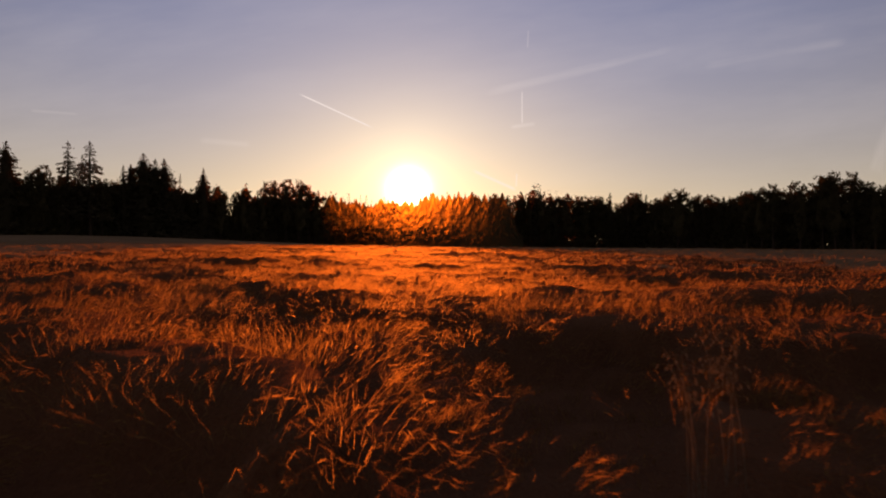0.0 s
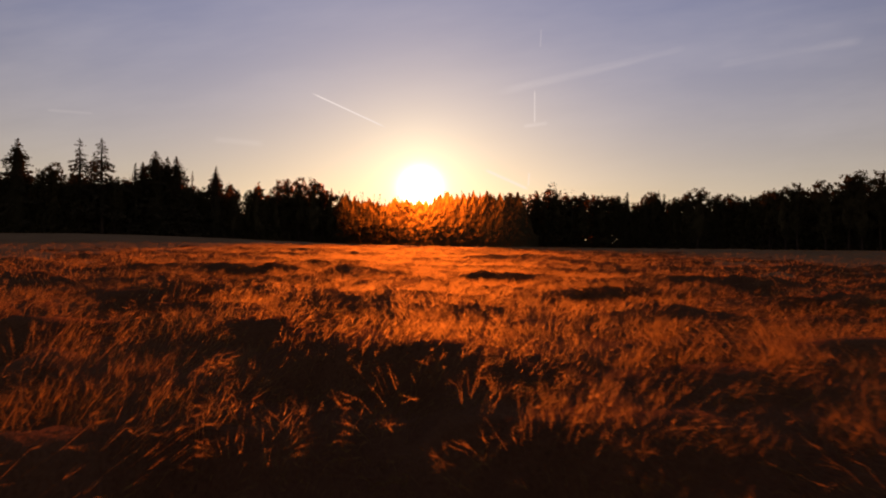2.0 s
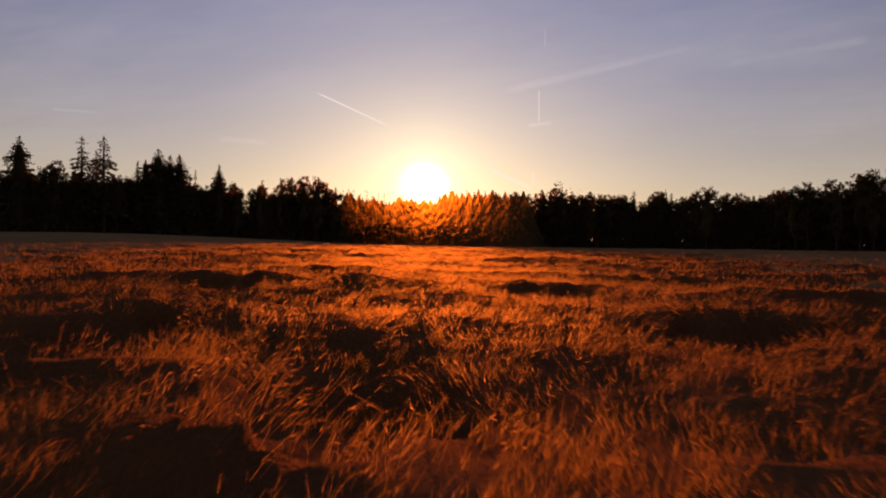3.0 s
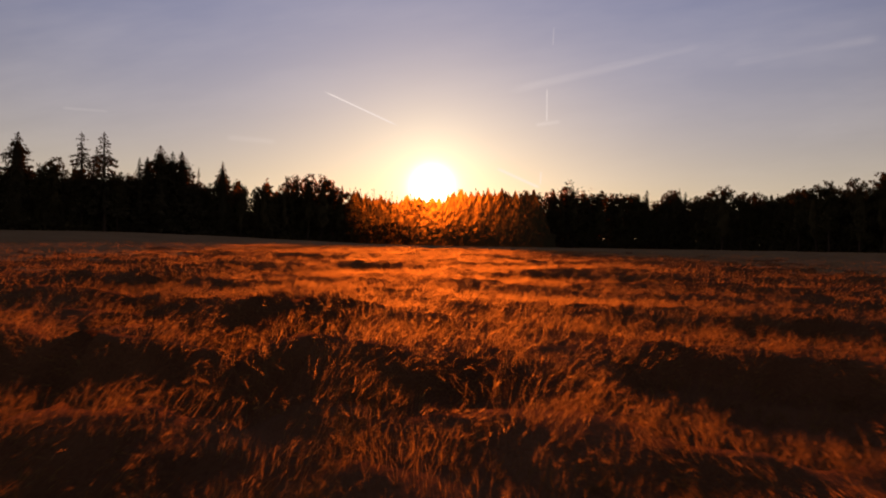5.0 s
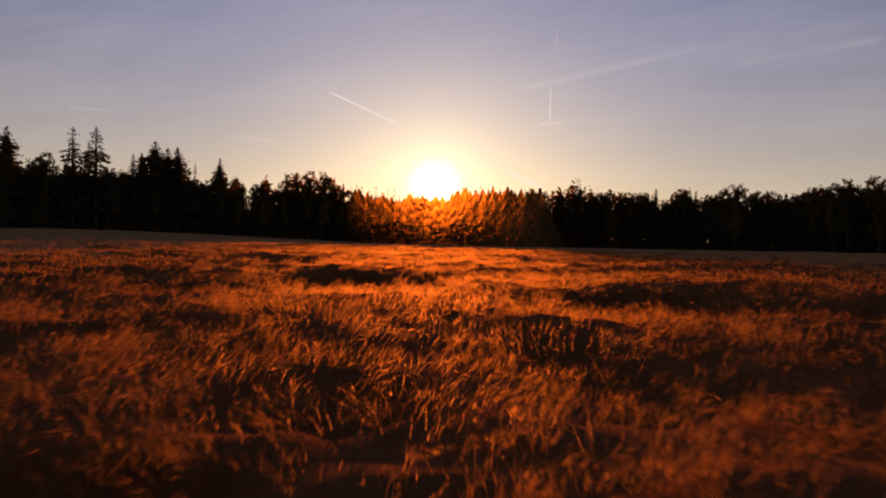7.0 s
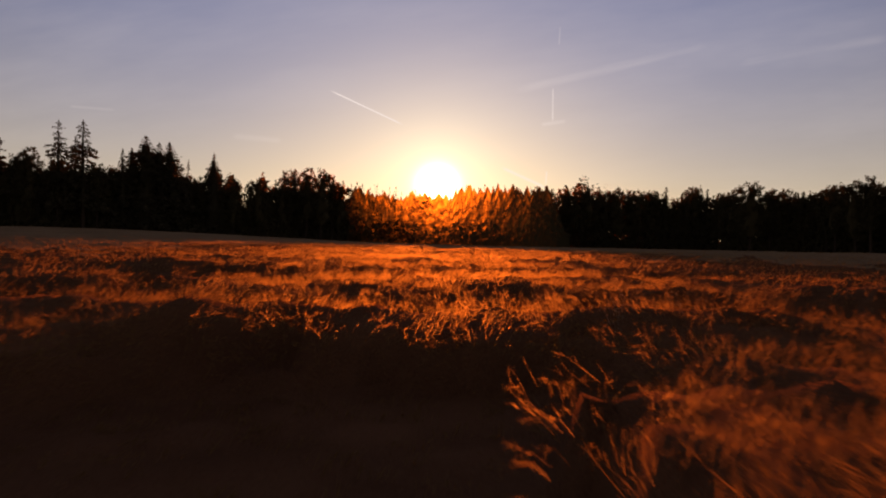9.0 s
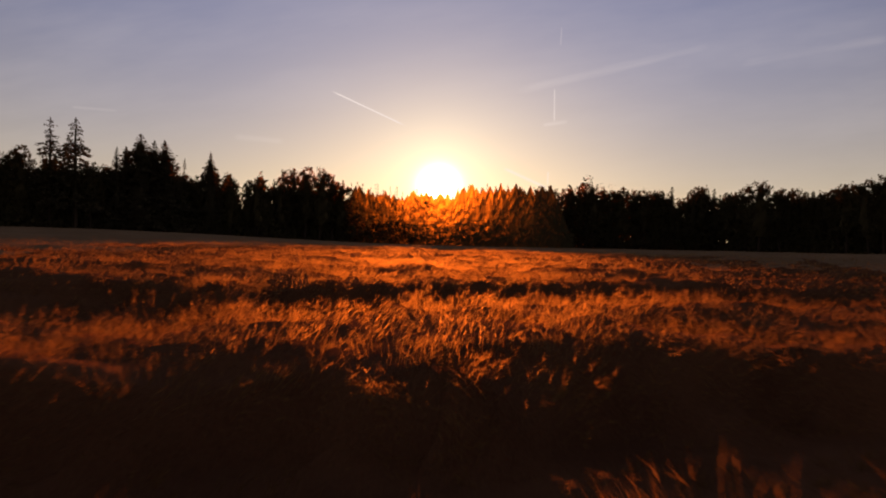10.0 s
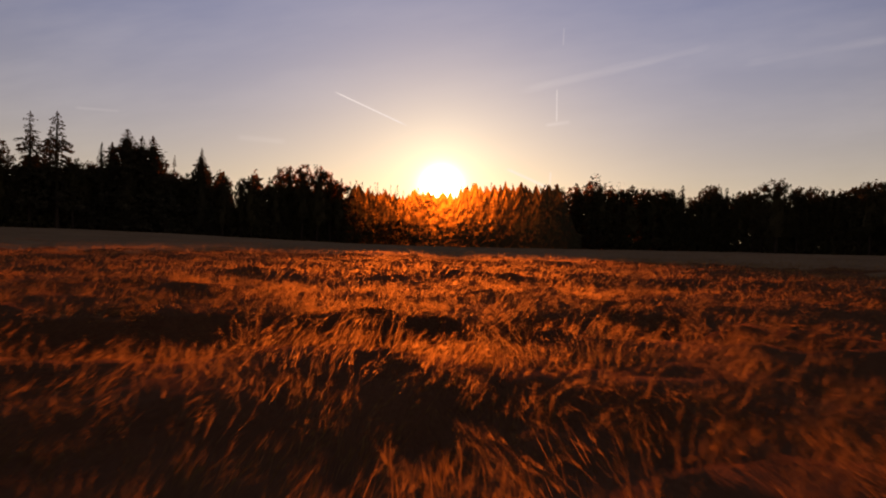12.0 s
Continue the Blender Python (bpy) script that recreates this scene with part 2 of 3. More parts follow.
def crop_z(x, y):
    """Height of the crop above the ground."""
    h = 0.84 + 0.055 * waves(x * 0.7, y, 16, 12, 1.6, 0.55) + 0.055 * waves(x * 0.6, y, 11, 9, 5.0, 1.8) + 0.055 * waves(x * 0.4, y, 12, 8, 14.0, 4.0)
    ragged = 0.08 * waves(x, y, 13, 6, 2.4, 0.5)
    for cx, cy, rx, ry, depth in HOLLOWS_START + HOLLOWS_MIDDLE + HOLLOWS_END + SWELLS:
        d = np.hypot((x - cx) / rx, (y - cy) / ry) + ragged
        h = h - depth * (1 - smooth(0.86, 1.14, d))
    return np.clip(h, 0.22, 1.25)


def from_arrays(name, verts, quads=None, tris=None):
    """A mesh from numpy arrays of corners and of corner numbers."""
    me = bpy.data.meshes.new(name)
    q = np.zeros((0, 4), np.int32) if quads is None else np.asarray(quads, np.int32)
    t = np.zeros((0, 3), np.int32) if tris is None else np.asarray(tris, np.int32)
    me.vertices.add(len(verts))
    me.vertices.foreach_set("co", np.ascontiguousarray(verts, np.float32).ravel())
    me.loops.add(q.size + t.size)
    me.loops.foreach_set("vertex_index", np.concatenate([q.ravel(), t.ravel()]))
    me.polygons.add(len(q) + len(t))
    starts = np.concatenate([np.arange(len(q)) * 4, q.size + np.arange(len(t)) * 3]).astype(np.int32)
    me.polygons.foreach_set("loop_start", starts)
    me.update(calc_edges=True)
    return me


class Heap:
    """Gathers many small loose faces into one mesh."""

    def __init__(self):
        self.v, self.q, self.t, self.n = [], [], [], 0

    def quads(self, corners):      # (n, 4, 3)
        k = len(corners)
        self.v.append(corners.reshape(-1, 3))
        self.q.append(self.n + np.arange(k * 4).reshape(k, 4))
        self.n += k * 4

    def tris(self, corners):       # (n, 3, 3)
        k = len(corners)
        self.v.append(corners.reshape(-1, 3))
        self.t.append(self.n + np.arange(k * 3).reshape(k, 3))
        self.n += k * 3

    def strip(self, rails):        # (n, rows, 2, 3): ribbons that share their corners
        k, rows = rails.shape[:2]
        self.v.append(rails.reshape(-1, 3))
        at = self.n + np.arange(k * rows * 2).reshape(k, rows, 2)
        self.q.append(np.stack([at[:, :-1, 0], at[:, :-1, 1], at[:, 1:, 1], at[:, 1:, 0]], -1).reshape(-1, 4))
        self.n += k * rows * 2

    def tube(self, points, radii, sides=7):
        p = np.asarray(points, float)
        way = np.gradient(p, axis=0)
        way /= np.linalg.norm(way, axis=1)[:, None]
        a = np.cross(way, (0.31, 0.95, 0.05))
        a /= np.linalg.norm(a, axis=1)[:, None]
        b = np.cross(way, a)
        ang = np.arange(sides) * math.tau / sides
        ring = p[:, None] + np.asarray(radii)[:, None, None] * (a[:, None] * np.cos(ang)[None, :, None] + b[:, None] * np.sin(ang)[None, :, None])
        self.v.append(ring.reshape(-1, 3))
        at = self.n + np.arange(len(p) * sides).reshape(len(p), sides)
        nxt = np.roll(at, -1, 1)
        self.q.append(np.stack([at[:-1], nxt[:-1], nxt[1:], at[1:]], -1).reshape(-1, 4))
        self.n += len(p) * sides

    def body(self, centres, radii, rnd, rough, sides=8):
        """An uneven closed body round an upright axis, one ring for each centre."""
        c, r = np.asarray(centres, float), np.asarray(radii, float)
        ang = np.arange(sides) * math.tau / sides
        wobble = 1 + rough * rnd.normal(0, 1, (len(c), sides))
        ring = np.stack([np.cos(ang), np.sin(ang), np.zeros(sides)], -1)[None] * (r[:, None] * wobble)[..., None] + c[:, None]
        ring[..., 2] += rnd.normal(0, rough, (len(c), sides)) * r[:, None] * 0.7
        self.v.append(ring.reshape(-1, 3))
        at = self.n + np.arange(len(c) * sides).reshape(len(c), sides)
        nxt = np.roll(at, -1, 1)
        self.q.append(np.stack([at[:-1], nxt[:-1], nxt[1:], at[1:]], -1).reshape(-1, 4))
        self.n += len(c) * sides

    def mesh(self, name, mat):
        me = from_arrays(name, np.concatenate(self.v), np.concatenate(self.q) if self.q else None, np.concatenate(self.t) if self.t else None)
        me.materials.append(mat)
        return me


def part(name, mesh, parent, label=""):
    ob = new(name, mesh)
    ob.parent = parent
    return tagged(ob, label)


# ---------------------------------------------------------------- ground


def grid_mesh(name, xs, ys, height, mat):
    gx, gy = np.meshgrid(xs, ys)
    v = np.stack([gx, gy, height(gx, gy)], -1).reshape(-1, 3)
    at = np.arange(len(xs) * len(ys)).reshape(len(ys), len(xs))
    q = np.stack([at[:-1, :-1], at[:-1, 1:], at[1:, 1:], at[1:, :-1]], -1).reshape(-1, 4)
    me = from_arrays(name, v, q)
    me.materials.append(mat)
    me.polygons.foreach_set("use_smooth", np.ones(len(q), bool))
    return me


def spaced(near, far, step, growth):
    """Distances that grow apart from the middle outwards."""
    out, d = [0.0], step
    while out[-1] < far:
        out.append(out[-1] + d)
        d = step if out[-1] < near else d * growth
    return np.array(out)


half = spaced(60, 2400, 5.0, 1.25)
line = np.concatenate([-half[:0:-1], half])
tagged(new("ground", grid_mesh("ground", line, line + 100, ground_z, SOIL)), "bare brown field soil under the ripe crop", "ground", kind="structure")


def canopy_height(x, y):
    """The closed mass of leaves and stems, below the ears."""
    path = np.abs(x + 0.1 * y)
    near = np.clip(np.maximum(path / 16.0, (y - 60) / 40.0), 0, 1)
    r = 0.20 * (1 - near)
    low = np.minimum.reduce([crop_z(x + a * r, y + b * r) for a, b in ((0, 0), (1, 0), (-1, 0), (0, 1), (0, -1), (0.7, 0.7), (-0.7, 0.7), (0.7, -0.7), (-0.7, -0.7))])
    return ground_z(x, y) + low * (0.905 - 0.02 * near) + 0.015 * waves(x, y, 15, 6, 0.9, 0.4) * (1 - near)


xs = np.concatenate([np.arange(-14, 9, 0.17), 9 + spaced(10, 420, 0.5, 1.08), ])
xs = np.concatenate([-14 - spaced(10, 420, 0.5, 1.08)[:0:-1], xs])
ys = np.concatenate([np.arange(-70, -8, 3.0), np.arange(-8, 74, 0.17), 74 + spaced(25, 312, 0.45, 1.03)])
field_mass = tagged(new("barley_mass", grid_mesh("barley_mass", xs, ys, canopy_height, SHADED_MASS)), "closed brown mass of barley, stem shade painted into the near part", "crop", kind="stuff")
field_mass.data.materials.append(FAR_CROP)               # further out, the same crop without the shade painted into the near mass
mid = np.zeros(len(field_mass.data.polygons) * 3)
field_mass.data.polygons.foreach_get("center", mid)
mid = mid.reshape(-1, 3)
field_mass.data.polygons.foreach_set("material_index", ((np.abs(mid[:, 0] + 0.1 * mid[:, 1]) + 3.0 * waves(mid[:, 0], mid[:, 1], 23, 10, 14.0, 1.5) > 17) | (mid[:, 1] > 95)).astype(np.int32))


# ---------------------------------------------------------------- barley


def unit(v):
    return v / np.maximum(np.linalg.norm(v, axis=-1, keepdims=True), 1e-9)


def tufted(n, tuft, mean, shared, own):
    """Normal numbers, partly shared by each tuft of plants."""
    return mean + np.repeat(rng.normal(0, shared, -(-n // tuft)), tuft)[:n] + rng.normal(0, own, n)


def stalks(heap, x, y, awns, rich, width=1.0, tuft=1):
    """Barley plants at x, y: upper stem, nodding ear with a fan of awns, a blade leaf."""
    n = len(x)
    base = np.stack([x, y, ground_z(x, y)], -1)
    top = crop_z(x, y) * tufted(n, tuft, 1.0, 0.06, 0.025)
    wind = 0.35 + 1.1 * waves(x, y, 17, 6, 9.0, 2.0)
    turn = wind + tufted(n, tuft, 0.0, 0.6, 0.34)               # most nod the way of the wind
    step = 0.12
    slope = np.stack([crop_z(x + step, y) - crop_z(x - step, y), crop_z(x, y + step) - crop_z(x, y - step), np.zeros(n)], -1) / (2 * step)
    lean = np.stack([np.cos(turn), np.sin(turn), np.zeros(n)], -1) - 0.9 * slope      # and over the rims of hollows
    drape = np.clip(np.linalg.norm(slope, axis=1), 0, 1.2)
    lean = unit(lean)
    across = np.stack([-lean[:, 1], lean[:, 0], np.zeros(n)], -1)
    face = unit(lean * rng.normal(0, 1, (n, 1)) + across * rng.normal(0, 1, (n, 1)))
    tilt = (np.abs(tufted(n, tuft, 0.20, 0.12, 0.04)) + 0.2 * drape)[:, None]
    up = np.array([0, 0, 1.0])
    neck = base + (up + lean * tilt) * (top * 0.90)[:, None]
    mid = base + (up + lean * tilt * 0.8) * (top * 0.80)[:, None]
    bend = np.clip(tufted(n, tuft, 0.58, 0.30, 0.16) + 0.6 * drape, 0.1, 2.3)[:, None]
    axis = unit(up * np.cos(bend) + lean * np.sin(bend) + across * rng.normal(0, 0.2, (n, 1)))
    size = rng.uniform(0.85, 1.15, n)[:, None]
    tip = neck + axis * 0.052 * size
    w = width * 0.0012
    heap.strip(np.stack([np.stack([p - face * k, p + face * k], 1) for p, k in ((mid, w * 1.3), (neck, w))], 1))
    ear_mid = neck + axis * 0.026 * size
    side = unit(np.cross(axis, face)) * 0.0042 * width
    heap.quads(np.stack([neck, ear_mid - side, tip, ear_mid + side], 1))
    # awns, sweeping on from the ear
    for k in range(awns):
        start = neck + axis * (0.052 * size * (k + 0.5) / awns)
        spread = unit(axis * 0.95 + up * 0.08 + 0.30 * rng.normal(0, 1, (n, 3)))
        end = start + spread * rng.uniform(0.055, 0.095, (n, 1))
        side = unit(np.cross(spread, rng.normal(0, 1, (n, 3)))) * (0.0008 * width if rich else 0.0016 * width)
        heap.tris(np.stack([start - side, start + side, end], 1))


def scatter(count, x0, x1, y0, y1, keep):
    """Random places in a strip that runs with the camera's line."""
    y = rng.uniform(y0, y1, count)
    x = rng.uniform(x0, x1, count) - 0.1 * y
    k = keep(x + 0.1 * y, y)
    return x[k], y[k]


def clumped(x, y, threshold):
    """Thins the plants where the sowing is thin."""
    return waves(x, y, 21, 10, 1.3, 0.25) + rng.normal(0, 0.8, len(x)) > threshold


NEAR, MIDDLE = 7.0, 18.0
field = Heap()
x, y = scatter(30000, -NEAR, NEAR, 0.5, 72, lambda s, y: rng.random(len(s)) < np.where(np.abs(s) < 3.8, 1.0, 0.5))
k = clumped(x, y, -2.2) & ((crop_z(x, y) > 0.36) | (rng.random(len(x)) < 0.5))
x, y = (np.repeat(v[k], 7) + rng.normal(0, 0.05, 7 * k.sum()) for v in (x, y))      # seven or so shoots to a plant
stalks(field, x, y, 6, True, 0.95, 7)
tagged(new("barley", field.mesh("barley", BARLEY)), "ripe golden barley stalks with nodding bearded ears", "barley", kind="stuff")
field = Heap()
x, y = scatter(115000, -MIDDLE, MIDDLE, 2, 100, lambda s, y: (np.abs(s) > NEAR) | (y > 72))
stalks(field, x, y, 3, False, 2.8)
# far ears: fewer and coarser with distance
d = 95 * (320 / 95) ** rng.uniform(0, 1, 36000)
x = rng.uniform(-0.85, 0.75, len(d)) * d
stalks(field, x, d, 2, False, 5.0)
y = rng.uniform(3, 95, 60000)
x = rng.uniform(-80, 70, len(y))
k = (np.abs(x + 0.1 * y) > MIDDLE) & (np.abs(x) < 0.8 * y + 12)
stalks(field, x[k], y[k], 3, False, 5.0)
tagged(new("barley", field.mesh("barley", BARLEY)), "ripe barley further out in the field", "barley", kind="stuff")

# ---------------------------------------------------------------- trees


def fir_meshes(seed, radius, clear, density, droop, shape, step, spray, core=0.0, leaf=None, bole=0.42):
    """A conifer 30 m high: trunk, and whorls of drooping branches with needle sprays."""
    r = np.random.default_rng(seed)
    trunk, crown = Heap(), Heap()
    zs = np.linspace(0, 30, 9)
    sway = np.cumsum(r.normal(0, 0.05, (9, 2)), 0)
    trunk.tube(np.column_stack([sway, zs]), bole * (1 - zs / 30.5) ** 0.8 + 0.02, 8)
    z = clear * 30
    bulge = r.uniform(0, 6.28)
    while z < 29.8:
        f = (z / 30 - clear) / (1 - clear)
        spread = radius * (1 - f) ** shape * (1 + 0.16 * math.sin(z * 0.9 + bulge)) * r.uniform(0.8, 1.1) + 0.12
        centre = np.array([np.interp(z, zs, sway[:, 0]), np.interp(z, zs, sway[:, 1]), z])
        for a in np.arange(r.integers(4, 7)) * 1.15 + r.uniform(0, 6.28):
            if r.random() > density:
                continue
            length = spread * r.uniform(0.5, 1.2)
            out = np.array([math.cos(a), math.sin(a), 0])
            lift = r.uniform(0.05, 0.3)

            def along(s):
                s = np.asarray(s, float)[..., None]
                return centre + out * length * s + np.array([0, 0, length]) * (lift * s - droop * s * s)
            if length > 1.5 and density < 0.9:
                trunk.tube(along([0, 0.5, 1]), (0.06, 0.04, 0.012), 3)
            k = max(3, int(length * 3.4 / spray))
            s = np.sqrt(r.uniform(0.02, 1.0, k))
            p = along(s) + r.normal(0, 0.08 + 0.05 * length, (k, 3)) * (1, 1, 0.6)
            way = unit(out + r.normal(0, 0.6, (k, 3)) + np.array([0, 0, -0.35]))
            side = unit(np.cross(way, r.normal(0, 1, (k, 3))))
            size = spray * r.uniform(0.55, 1.1, (k, 1)) * (0.45 + 0.6 * min(1, length / 3))
            crown.quads(np.stack([p - way * size * 0.5, p + side * size * 0.42, p + way * size * 0.75, p - side * size * 0.42], 1))
        z += r.uniform(0.7, 1.3) * step * (1.0 - 0.35 * f)
    if core:                       # the close inner boughs
        zc = np.linspace(clear * 30, 27.2, 13)
        f = (zc / 30 - clear) / (1 - clear)
        rc = core * radius * (1 - f) ** shape * np.clip(f * 12, 0.05, 1)
        crown.body(np.column_stack([np.interp(zc, zs, sway[:, 0]), np.interp(zc, zs, sway[:, 1]), zc]), rc, r, 0.20)
    tip = np.array([sway[-1, 0], sway[-1, 1], 29.6])
    k = 10
    p = tip + r.normal(0, 0.12, (k, 3)) + np.array([0, 0, 1]) * r.uniform(-0.6, 0.5, (k, 1))
    way, side = unit(np.array([0, 0, 1]) + r.normal(0, 0.3, (k, 3))), unit(r.normal(0, 1, (k, 3)))
    crown.quads(np.stack([p - way * 0.25, p + side * 0.16, p + way * 0.4, p - side * 0.16], 1))
    return trunk.mesh("trunk", BARK), crown.mesh("crown", leaf or NEEDLES)


def broadleaf_meshes(seed, width, clear, leaves, leaf=None, bole=0.36):
    """A broadleaved tree 25 m high: forking trunk, limbs, and an uneven crown of leafy twigs."""
    r = np.random.default_rng(seed)
    trunk, crown = Heap(), Heap()
    zs = np.linspace(0, 22, 9)
    sway = np.cumsum(r.normal(0, 0.16, (9, 2)), 0)
    trunk.tube(np.column_stack([sway, zs]), bole * (1 - zs / 24) + 0.03, 8)

    def stem_at(z):
        return np.array([np.interp(z, zs, sway[:, 0]), np.interp(z, zs, sway[:, 1]), z])

    def reach(f):
        return width * (0.30 + 0.80 * math.sin(math.pi * min(0.97, 0.15 + 0.68 * f)))

    twigs = []
    limbs = 24
    for i in range(limbs):
        f = (i + r.uniform(0.2, 0.8)) / limbs
        z0 = 25 * (clear + (0.86 - clear) * f)
        a = i * 2.4 + r.uniform(-0.5, 0.5)
        length = reach(f) * r.uniform(0.62, 1.12)
        out = np.array([math.cos(a), math.sin(a), r.uniform(0.35, 0.95)])
        start = stem_at(z0)
        bow = start + out * length * 0.5 + np.array([0, 0, 0.08 * length])
        end = start + out * length
        trunk.tube([start, bow, end], (0.10, 0.065, 0.02), 5)
        for t in r.uniform(0.30, 1.08, 6):
            twigs.append((start + (end - start) * t + r.normal(0, 0.45, 3), r.uniform(0.60, 1.15) * (1.15 - 0.30 * t)))
    for j in range(12):
        twigs.append((stem_at(22) + np.array([0, 0, r.uniform(-1.0, 2.4)]) + r.normal(0, 0.9, 3) * (1, 1, 0.2), r.uniform(0.5, 0.95)))
    per = leaves // len(twigs)
    for c, size in twigs:
        p = c + unit(r.normal(0, 1, (per, 3))) * size * r.uniform(0.15, 1.25, (per, 1)) * (1, 1, 1.15)
        way, side = unit(r.normal(0, 1, (per, 3))), unit(r.normal(0, 1, (per, 3)))
        s = r.uniform(0.17, 0.42, (per, 1))
        crown.quads(np.stack([p - way * s, p + side * s * 0.7, p + way * s * 1.2, p - side * s * 0.7], 1))
    if leaf:
        return trunk.mesh("trunk", BARK), crown.mesh("crown", leaf)
    zc = np.linspace(25 * (clear + 0.04), 21.5, 9)       # the close inner leaves
    fc = (zc / 25 - clear) / (1 - clear)
    crown.body([stem_at(z) for z in zc], [0.42 * reach(f) * min(1.0, 6 * f + 0.1) * (1.05 - 0.75 * f) for f in fc], r, 0.30, 9)
    return trunk.mesh("trunk", BARK), crown.mesh("crown", LEAVES)


FIRS = {
    "open": [fir_meshes(31 + i, 5.0, 0.22, 0.75, 0.38, 0.62, 0.56, 0.60, 0.10) for i in range(3)],
    "dense": [fir_meshes(41 + i, 7.0, 0.06, 1.0, 0.28, 0.76, 0.44, 0.60, 0.40) for i in range(3)],
    "spire": [fir_meshes(51 + i, 3.9, 0.06, 1.0, 0.28, 0.70, 0.60, 0.60, 0.28) for i in range(3)],
    # kept sparse, on a thinned bole, so the imitated glow comes through
    "edge": [fir_meshes(56 + i, 3.9, 0.06, 0.8, 0.28, 0.70, 1.0, 0.46, 0.0, GLOW_LEAVES, 0.10) for i in range(5)],
}
BROAD = [broadleaf_meshes(61 + i, w, c, k) for i, (w, c, k) in enumerate(((3.6, 0.26, 3600), (4.6, 0.20, 4400), (3.0, 0.30, 3000), (4.0, 0.16, 3800)))]


# sparse crowns in the glow material, with boles thinned to avoid dark streaks
BROAD_THIN = [broadleaf_meshes(71 + i, w, c, k, GLOW_LEAVES, 0.10) for i, (w, c, k) in enumerate(((3.4, 0.30, 1100), (4.2, 0.24, 1300), (3.0, 0.34, 900)))]


def plant(kind, i, x, y, top, wide, label, category):
    """A tree whose tip stands at height top."""
    z = float(ground_z(x, y))
    ob = tagged(new(category.replace(" ", "_")), label, category, "trees along the field edge")
    meshes = {"broad": BROAD, "thin": BROAD_THIN}.get(kind) or FIRS[kind]
    trunk, crown = meshes[i % len(meshes)]
    s = (top - z + 0.3) / (25.0 if kind in ("broad", "thin") else 30.0)
    ob.matrix_world = Matrix.LocRotScale((x, y, z - 0.3), Euler((0, 0, rng.uniform(0, 6.28))), (s * wide, s * wide, s))
    part("trunk", trunk, ob)
    part("crown", crown, ob)
    return ob


# conifers that stand out: kind, tangent of azimuth, distance ahead, height of the tip, width
STANDING_FIRS = (
    ("dense", -0.640, 267, 39.5, 1.35), ("open", -0.550, 272, 40.2, 1.1), ("open", -0.529, 280, 36.0, 0.95), ("open", -0.517, 274, 40.6, 1.25),
    ("spire", -0.469, 290, 33.0, 1.0), ("dense", -0.457, 296, 34.0, 1.3), ("dense", -0.440, 297, 38.8, 1.75), ("dense", -0.422, 300, 36.5, 1.6),
    ("dense", -0.408, 302, 37.2, 1.5), ("open", -0.386, 318, 32.5, 0.5), ("dense", -0.352, 315, 34.6, 1.0), ("spire", -0.675, 262, 33.0, 1.0),
)
for i, (kind, u, y, top, wide) in enumerate(STANDING_FIRS):
    plant(kind, i, u * y, y, top, wide, "tall dark conifer with drooping branches at the field edge", "conifer")
# broadleaved trees that stand out: tangent of azimuth, distance, height of the top, width
STANDING_BROAD = (
    (-0.588, 268, 31.0, 1.0), (-0.610, 270, 28.0, 1.1), (-0.500, 278, 26.5, 0.9), (-0.326, 318, 24.6, 0.9), (-0.304, 330, 25.4, 0.7), (-0.291, 332, 25.8, 0.9),
    (-0.263, 369, 33.6, 0.8), (-0.246, 362, 33.7, 0.8), (-0.230, 357, 34.2, 0.9), (-0.213, 360, 33.4, 0.9), (-0.195, 372, 32.0, 0.9),
    (0.271, 430, 33.2, 0.9), (0.284, 434, 34.0, 0.8), (0.344, 355, 30.0, 1.2), (0.371, 362, 26.8, 1.1), (0.395, 369, 28.0, 1.2),
    (0.445, 330, 27.5, 1.1), (0.470, 315, 27.5, 1.1), (0.4865, 308, 29.0, 1.1), (0.525, 300, 29.5, 1.1), (0.555, 296, 32.0, 1.1), (0.577, 292, 32.6, 1.1), (0.604, 290, 32.8, 1.1), (0.635, 286, 28.0, 1.1),
)
for i, (u, y, top, wide) in enumerate(STANDING_BROAD):
    plant("broad", i, u * y, y, top, wide, "broadleaved tree with an uneven open crown", "broadleaf tree")

# the closed edge of the wood: distance and height along it
EDGE_U = (-0.95, -0.70, -0.55, -0.45, -0.36, -0.30, -0.24, -0.17, -0.135, -0.10, -0.055, -0.04, -0.025, 0.0, 0.10, 0.22, 0.30, 0.36, 0.45, 0.55, 0.70, 0.95)
EDGE_Y = (245, 262, 275, 300, 318, 335, 365, 382, 388, 396, 402, 404, 406, 408, 418, 430, 415, 372, 340, 305, 280, 250)
EDGE_TOP = (28, 26.5, 25.5, 27, 27, 23.5, 28.5, 28.6, 27.4, 26.5, 26.0, 27.2, 29.6, 31.2, 32.0, 31.6, 30.0, 27.6, 27.6, 27.2, 28.0, 28.0)
FILL_U = (-1.0, -0.322, -0.315, -0.302, -0.295, 0.45, 0.55, 0.70, 1.0)          # thinner places, where the sky shows through
FILL = (1, 1, 0.62, 0.62, 1, 1, 0.95, 0.95, 1)
u = -0.90
i = 0
